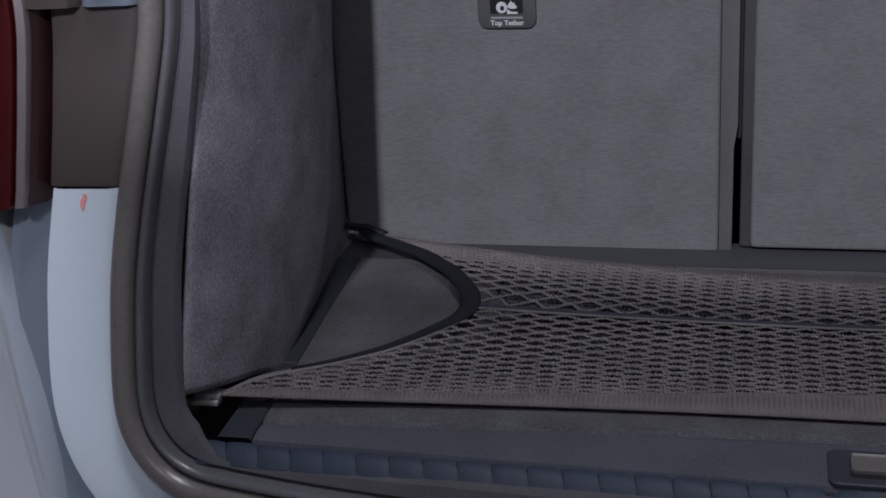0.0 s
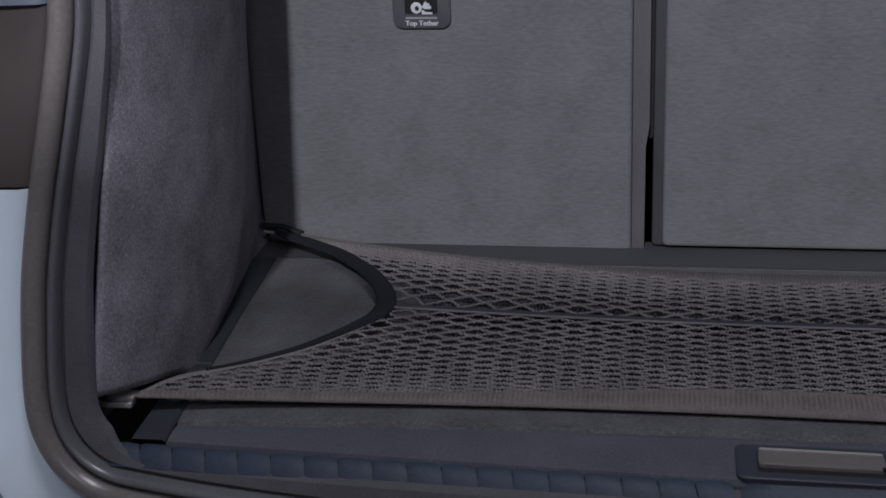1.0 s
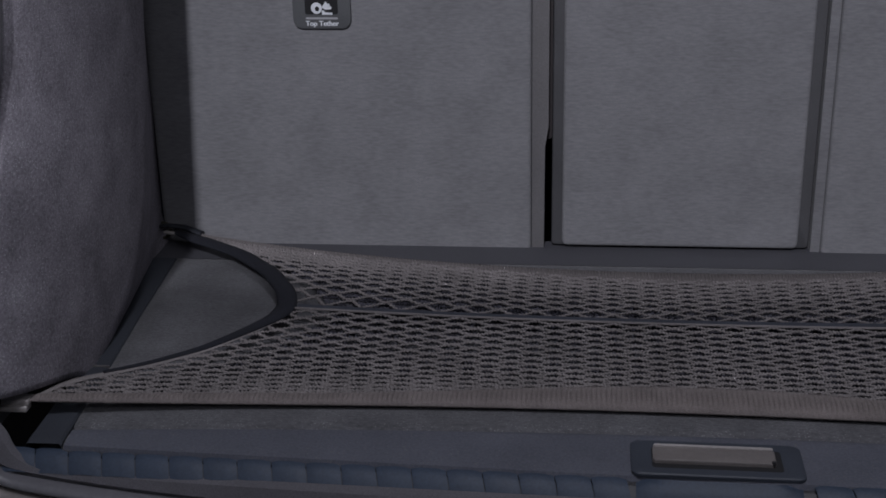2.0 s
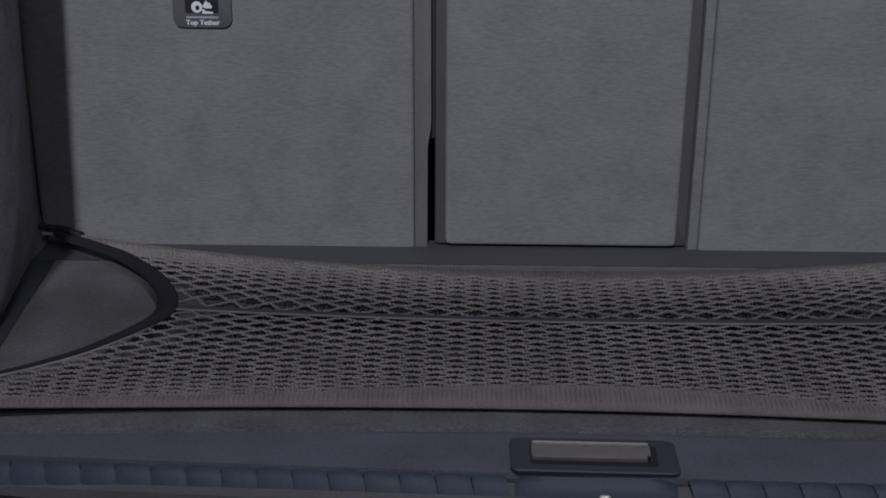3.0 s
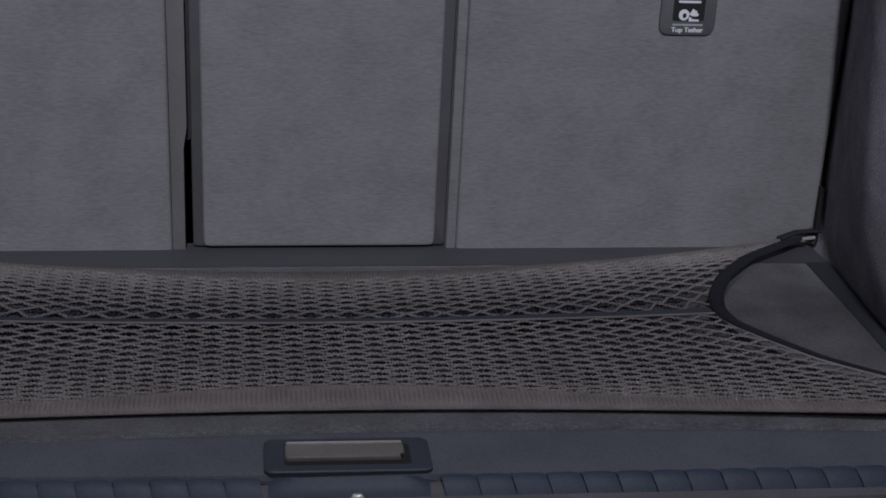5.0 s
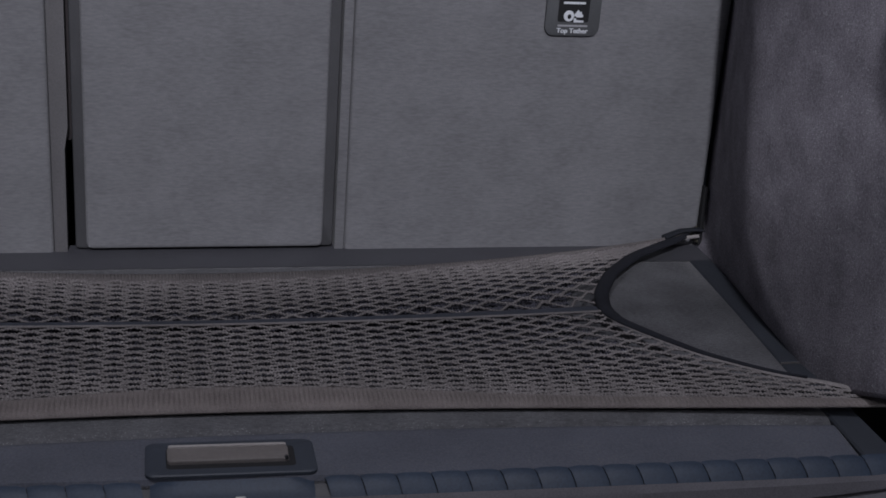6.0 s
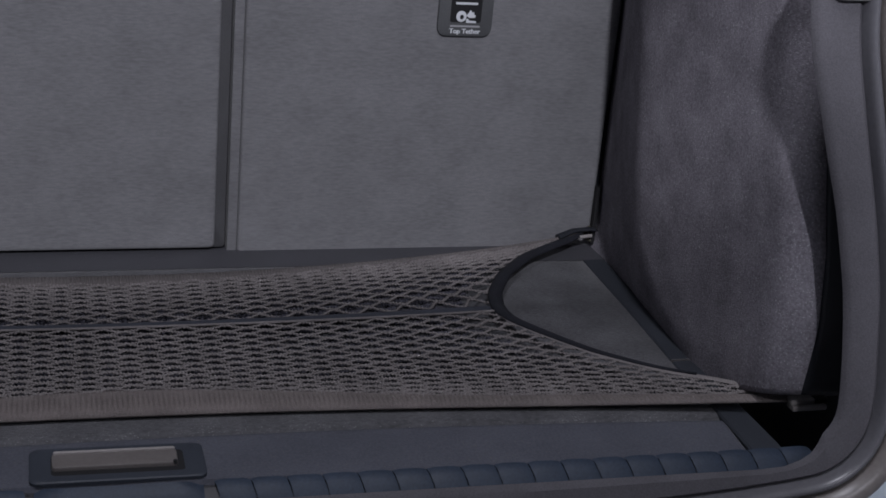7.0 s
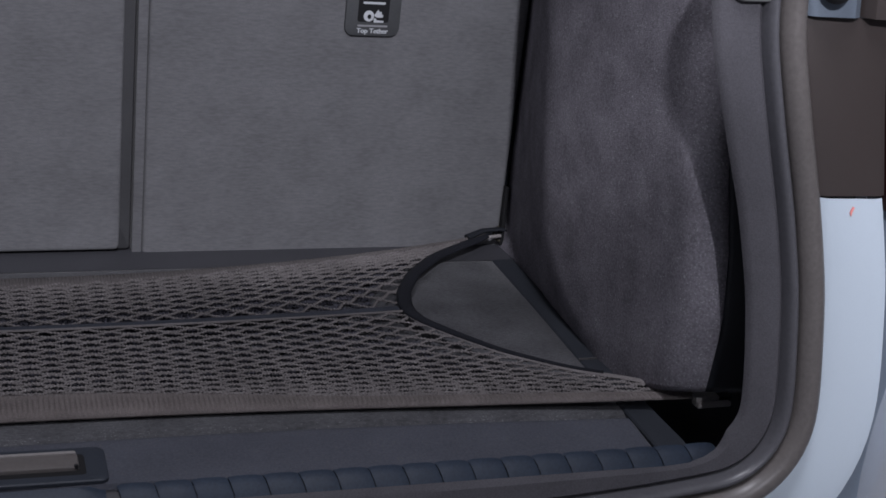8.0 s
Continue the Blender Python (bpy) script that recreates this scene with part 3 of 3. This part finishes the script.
def tether_cover(seat, x, zb):
    def at(u, v, d):
        return on_seat(x + u, zb + v, 0.0005 + d)

    plate_ = part("tether_cover", slab([(u, v + 0.042) for u, v in rounded_rect(0.0548, 0.084, 0.009)], 0.003, at, 0.0012), M_COVER, seat, "dark grey anchor cover with white symbol and print")
    part("window", slab([(u, v + 0.0465) for u, v in rounded_rect(0.031, 0.065, 0.002)], 0.0034, at), M_BLACK, plate_)
    ring = [k * 0.3491 for k in range(18)]
    outer = [(0.0052 * math.cos(a) - 0.0045, 0.0054 * math.sin(a) + 0.0198) for a in ring]
    inner = [(0.0020 * math.cos(a) - 0.0040, 0.0024 * math.sin(a) + 0.0192) for a in ring]
    part("symbol", frame_ring(outer, inner, 0.0004, lambda u, v, d: at(u, v, 0.0034 + d)), M_PRINT, plate_, "white anchor symbol")
    for k, pts in enumerate((
        [(0.0005, 0.0205), (0.0042, 0.0262), (0.0062, 0.0238), (0.0078, 0.0244), (0.0082, 0.0216), (0.0098, 0.0212), (0.0092, 0.0188), (0.0036, 0.0186)],
        [(0.0005, 0.0138), (0.0104, 0.0138), (0.0104, 0.0156), (0.0036, 0.0160), (0.0022, 0.0180), (0.0005, 0.0176)],
    )):
        part("symbol", slab(pts, 0.0003, lambda u, v, d: at(u, v, 0.0036 + 0.0002 * k + d)), M_PRINT, plate_, "white anchor symbol")
    part("bar", slab([(u, v + 0.0102) for u, v in rounded_rect(0.030, 0.0018, 0.0005, 2)], 0.0004, lambda u, v, d: at(u, v, 0.0031 + d)), M_PRINT_GREY, plate_)
    part("bar", slab([(u, v + 0.0325) for u, v in rounded_rect(0.022, 0.0022, 0.0005, 2)], 0.0004, lambda u, v, d: at(u, v, 0.0034 + d)), M_PRINT, plate_)
    part("print", text_mesh("Top Tether", 0.0066, lambda u, v, d: at(u, v + 0.0032, 0.0031 + d)), M_PRINT, plate_, "white words Top Tether")


def outer_seat(side):
    seat = thing("rear_seat_back", "folded-up grey cloth-backed outer rear seat with an anchor cover", "seat", (0, 0, 0.003), "rear seat backs")
    seat.location = (0, 0, 0)
    a, b = sorted((side * (0.142 if side < 0 else 0.1375), side * 0.5115))
    part("back_panel", cloth_panel(a, b, -0.006, SEAT_TOP, 0.006, -0.03, 0.0, 0.004), M_SEAT, seat)
    part("frame", panel_slab(*sorted((side * 0.131, side * 0.519)), 0.001, SEAT_TOP - 0.002, 0.004, -0.10, -0.008, 0.003), M_PLASTIC, seat, "black seat frame edge")
    # piping strip along the inner edge, wider above a small notch
    pts = [(0.1295, -0.003), (0.1415, -0.003), (0.1415, SEAT_TOP), (0.1258, SEAT_TOP), (0.1255, 0.122), (0.129, 0.100)] if side < 0 else [(0.1278, -0.003), (0.1365, -0.003), (0.1365, SEAT_TOP), (0.1278, SEAT_TOP)]
    part("edge_piping", slab([(side * u, v) for u, v in pts][:: 1 if side > 0 else -1], 0.02, lambda u, v, d: on_seat(u, v, d - 0.021), 0.003), M_SEAT_EDGE if side < 0 else M_SEAT, seat, "grey piped cloth edge")
    tether_cover(seat, -0.3374 if side < 0 else 0.3488, 0.2185 if side < 0 else 0.221)
    return seat


outer_seat(-1)
right_seat = outer_seat(1)
# black box painted in for the dark gap between seat and wall
part("dark_gap_box", box(0.5095, 0.5135, -0.011, -0.003, 0.002, 0.066, 0.001), M_BLACK, right_seat, "thin black box put in as the dark gap beside the seat")
mid = thing("rear_seat_back", "narrow grey cloth-backed middle rear seat with a dark plastic border", "seat", (0, 0, 0), "rear seat backs")
part("frame", panel_slab(-0.1222, 0.1262, 0.001, SEAT_TOP, 0.004, -0.1, -0.004, 0.003), M_BORDER, mid, "dark grey plastic border")
# added filler whose dark brown stands in for the gap's soft shade
part("gap_filler", panel_slab(-0.1285, -0.1226, 0.108, SEAT_TOP - 0.004, 0.002, -0.05, -0.014, 0.001), M_GAP_FILLER, mid, "added dark brown filler for the dim gap between the seats")
part("back_panel", cloth_panel(-0.1118, 0.1152, 0.0025, SEAT_TOP - 0.01, 0.006, -0.01, 0.0015, 0.003), M_SEAT, mid)

# ---- luggage net ----
NET_SIDE = [(0.0, 0.500, -0.412), (0.08, 0.478, -0.372), (0.17, 0.43, -0.341), (0.26, 0.392, -0.307), (0.35, 0.365, -0.268), (0.43, 0.343, -0.232), (0.5, 0.337, -0.204), (0.58, 0.346, -0.166), (0.69, 0.371, -0.118), (0.8, 0.411, -0.07), (0.91, 0.455, -0.037), (1.0, 0.497, -0.012)]
SIDE_V, SIDE_X, SIDE_Y = (np.array(c) for c in zip(*NET_SIDE))


def net_side(v):
    """Half width of the net and the y of its edge, for v from 0 (front hem) to 1 (hem at the seats)."""
    v = np.asarray(v, float)
    return sum(np.interp(v + 0.02 * k, SIDE_V, SIDE_X) for k in (-1, 0, 1)) / 3, sum(np.interp(v + 0.02 * k, SIDE_V, SIDE_Y) for k in (-1, 0, 1)) / 3


def net_points(x, v, up=0.0):
    """Points of the stretched net, as an array, for arrays of x and v."""
    x, v = np.broadcast_arrays(np.asarray(x, float), np.asarray(v, float))
    w, ys = net_side(v)
    u = np.minimum(np.abs(x) / w, 1.0)
    ym = np.interp(v, [0.0, 0.5, 1.0], [-0.378, -0.219, -0.094])
    y = ym + (ys - ym) * u**2 - 0.022 * x * (1 - v) * np.where(v < 0.5, 1, 0.6)
    z = 0.010 + 0.004 * u**5 * np.abs(2 * v - 1) ** 1.5 + 0.002 * np.sin(np.pi * v)
    low = 0.0062 * np.clip(1 - v / 0.2, 0, 1) * (1 - u**6)
    y, z = y + low / 0.53, z - low
    x = x + 0.022 * np.clip(1 - v / 0.15, 0, 1) * np.clip((x - 0.3) / 0.2, 0, 1)
    return np.stack([x, y + 0.21, z + up], -1)


def net_point(x, v, up=0.0):
    return Vector(net_points(x, v, up))


net = thing("luggage_net", "dark brown stretched elastic luggage net hooked above the floor", "luggage net", (0, -0.21, 0.0))


def array_part(name, verts, faces, mat, label):
    data = bpy.data.meshes.new(name)
    data.from_pydata(verts.tolist(), [], faces.tolist())
    for p in data.polygons:
        p.use_smooth = True
    data.materials.append(mat)
    ob = new(name, data)
    ob.parent = net
    return tagged(ob, label, kind="stuff")


def beaded(line, radius, pitch, phase, sides=5):
    """A knotted cord along a line of points, swelling to a bead once a pitch: vertices and faces."""
    d = np.gradient(line, axis=0)
    d /= np.linalg.norm(d, axis=1, keepdims=True)
    across = np.cross(d, [0, 0, 1.0])
    across /= np.linalg.norm(across, axis=1, keepdims=True)
    up = np.cross(across, d)
    s = np.r_[0, np.cumsum(np.linalg.norm(np.diff(line, axis=0), axis=1))] + phase
    r = radius * (0.48 + 0.62 * np.abs(np.sin(np.pi * s / pitch)) ** 0.8)
    core = line + up * (0.25 * r * np.sin(2 * np.pi * s / pitch))[:, None] + across * (0.35 * radius * np.sin(np.pi * s / pitch))[:, None]
    n, ring = len(line), np.arange(sides) * 2 * np.pi / sides
    shell = core[:, None] + r[:, None, None] * (np.cos(ring)[None, :, None] * across[:, None] + 0.72 * np.sin(ring)[None, :, None] * up[:, None])
    i, j = np.meshgrid(np.arange(n - 1), np.arange(sides), indexing="ij")
    a0, a1 = i * sides + j, i * sides + (j + 1) % sides
    return shell.reshape(-1, 3), np.stack([a0, a1, a1 + sides, a0 + sides], -1).reshape(-1, 4)


def net_cords(rows, shift, seed, fat=lambda v: 1.0, drop=0.0):
    """Zigzag twisted cords that run together in turn and leave lens-shaped gaps."""
    rng = np.random.default_rng(seed)
    verts, faces, count, period = [], [], 0, 0.033
    for i, (lo, hi) in enumerate(zip(rows, rows[1:])):
        v, half = (lo + hi) / 2, (hi - lo) / 2
        w = float(net_side(v - 0.045 * max(0, 1 - 2 * v))[0]) - (0.001 if drop == 0 else 0.03)
        x = np.linspace(-w, w, int(2 * w / 0.0006))
        drift = np.interp(x, np.linspace(-0.6, 0.6, 25), rng.normal(0, 0.16, 25))
        ph = 2 * np.pi * x / period + np.pi * (i + shift) + drift
        # the strands that run outwards and forwards are the longer ones, more so towards the ends
        rise = 0.5 - 0.2 * np.clip(x / 0.3, -1, 1)
        p = (ph / (2 * np.pi)) % 1
        s = np.where(p < rise, 2 * p / rise - 1, 1 - 2 * (p - rise) / (1 - rise))
        s = np.clip(1.06 * s, -1, 1)
        wob = np.interp(x, np.linspace(-0.6, 0.6, 90), rng.normal(0, 0.07, 90))
        vv = v + half * (s * 0.95 + wob)
        vv = vv - 0.045 * np.minimum(np.abs(x) / w, 1) ** 3 * np.clip(1 - vv / 0.5, 0, 1)
        line = net_points(x, vv, 0.0002 * np.cos(2 * ph) - drop)
        a, b = beaded(line, 0.0017 * fat(v), 0.003, 0.01 * i)
        verts.append(a)
        faces.append(b + count)
        count += len(a)
    return np.concatenate(verts), np.concatenate(faces)




def cord_girth(v):
    """Cords lie flat and full near the hems and thinner in the open middle."""
    return 0.95 + 0.15 * math.exp(-max(0, v - 0.09) / 0.05) + 0.3 * math.exp(-max(0, 0.93 - v) / 0.1)


front_rows = [0.06 + 0.428 * (k / 28) ** 1.35 for k in range(29)]
back_rows = [0.52 + 0.44 * (k / 18) ** 0.8 for k in range(19)]
array_part("front_mesh", *net_cords(front_rows, 0, 1, cord_girth), M_CORD, "knotted brown cords in long narrow diamonds")
array_part("back_mesh", *net_cords(back_rows, 1, 2, cord_girth), M_CORD, "knotted brown cords in long narrow diamonds")
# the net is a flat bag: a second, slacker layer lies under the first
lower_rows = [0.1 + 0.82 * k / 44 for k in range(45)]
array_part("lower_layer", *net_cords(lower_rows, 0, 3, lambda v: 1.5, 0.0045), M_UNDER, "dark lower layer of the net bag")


def hem(v0, v1, ribs, amp):
    def f(i, j):
        s = i / (ribs * 4)
        u = abs(2 * s - 1)
        near = min(1, u / 0.6)
        v = v0 + (v1 - v0) * (1 - 0.55 * near * near * (3 - 2 * near) - 0.2 * u**3) * j / 6
        w, full = float(net_side(v)[0]), float(net_side(v0)[0])
        return net_point(min(w, max(-w, full * (2 * s - 1))), v, ((-amp if i % 4 == 0 else 0.0004 * (i % 4 == 2)) + 0.0026) * math.sin(math.pi * j / 6) - 0.0004)

    return grid(ribs * 4 + 1, 7, f)


thick(part("front_hem", hem(0.0, 0.13, 270, 0.0011), M_HEM, net, "ribbed brown elastic hem"), 0.0015, 0)
thick(part("back_hem", hem(1.0, 0.9, 330, 0.0007), M_HEM_SHADED, net, "ribbed brown elastic hem"), 0.0015, 0)
part("centre_tape", tube([net_point(-0.335 + 0.67 * k / 120, 0.503, 0.0014) for k in range(121)], 0.0044, 8, None, 0.3), M_TAPE, net, "thin dark centre tape")
part("centre_cord", tube([net_point(-0.337 + 0.674 * k / 120, 0.489, 0.0012) for k in range(121)], 0.0012, 6), M_CORD, net)

for side in (-1, 1):

    def f(i, j):
        v = 0.12 + 0.88 * i / 70
        w = float(net_side(v)[0])
        v2 = min(v + 0.01, 1.0)
        p, q = net_point(side * w, v), net_point(side * float(net_side(v2)[0]), v2)
        d = (q - p) if v < 0.995 else (p - net_point(side * float(net_side(v - 0.01)[0]), v - 0.01))
        out = Vector((d.y, -d.x, 0)).normalized() * (1 if side > 0 else -1)
        wide = 0.0012 + (0.0163 if side < 0 else 0.0118) * min(1, max(0, (v - 0.12) / 0.36)) * (1 if v < 0.93 else (1 - v) / 0.07 * 0.6 + 0.4)
        a = (j / 6 - 0.12) * wide
        return p + out * a + Vector((0, 0, 0.0026 * math.sin(math.pi * j / 6) + 0.001))

    thick(part("side_binding", grid(71, 7, f), M_BINDING, net, "broad black binding tape along the curved end"), 0.0012, 0)
    edge = [net_point(side * float(net_side(v)[0]), v, 0.0008) for v in [0.5 * k / 60 for k in range(61)]]
    part("edge_cord", tube(edge, lambda s: 0.0012 + 0.0026 * min(1, s * 6) - 0.0022 * s, 8, None, 0.4), M_CORD, net)
    # corner hooks
    fc, bc = net_point(side * 0.499, 0.02), net_point(side * 0.496, 0.99)
    x0, x1 = sorted((fc.x - side * 0.003, fc.x + side * 0.018))
    clip = part("front_hook_clip", box(x0, x1, fc.y - 0.011, fc.y + 0.001, fc.z - 0.002, fc.z + 0.0026, 0.0012, 3), M_CLIP, net, "pale grey end clip")
    part("clip_lip", box(*sorted((fc.x - side * 0.002, fc.x + side * 0.028)), fc.y - 0.0135, fc.y - 0.003, fc.z - 0.0062, fc.z - 0.0018, 0.0012, 3), M_CLIP, clip)
    part("clip_slot", box(*sorted((fc.x + side * 0.017, fc.x + side * 0.03)), fc.y - 0.0095, fc.y - 0.002, fc.z - 0.004, fc.z + 0.0015, 0.0006), M_BLACK, clip)
    hook = tube([bc + Vector((-side * 0.03, -0.008, 0.002)), bc + Vector((-side * 0.01, 0, 0.006)), bc + Vector((side * 0.008, 0.002, 0.007)), bc + Vector((side * 0.016, 0.002, 0.006))], lambda s: 0.0042 - 0.0014 * s, 8, None, 0.7)
    hook_ob = part("back_hook", hook, M_PLASTIC, net, "black plastic net hook")
    pin = tube([bc + Vector((-side * 0.022, -0.012, -0.001)), bc + Vector((-side * 0.004, -0.006, 0.001)), bc + Vector((side * 0.01, -0.002, 0.001))], 0.0019, 8)
    part("hook_pin", pin, M_CLIP, hook_ob, "small steel pin")

for side, y, z, x in ((-1, -0.006, 0.013, 0.512), (1, -0.006, 0.013, 0.512)):
    eye = thing("tie_down_eye", "small dark steel tie-down eye at the foot of the side wall", "tie-down", (side * x, y, z), "tie-down eyes")
    part("ring", tube([(0.009 * math.cos(a), 0.003 * math.sin(a), 0.007 * math.sin(a)) for a in [k * math.pi / 9 for k in range(19)]], 0.0017, 8), M_DARK_STEEL, eye)
    part("foot", box(*sorted((side * 0.004, side * 0.026)), -0.006, 0.006, -0.026, 0.006, 0.0015), M_PLASTIC, eye)
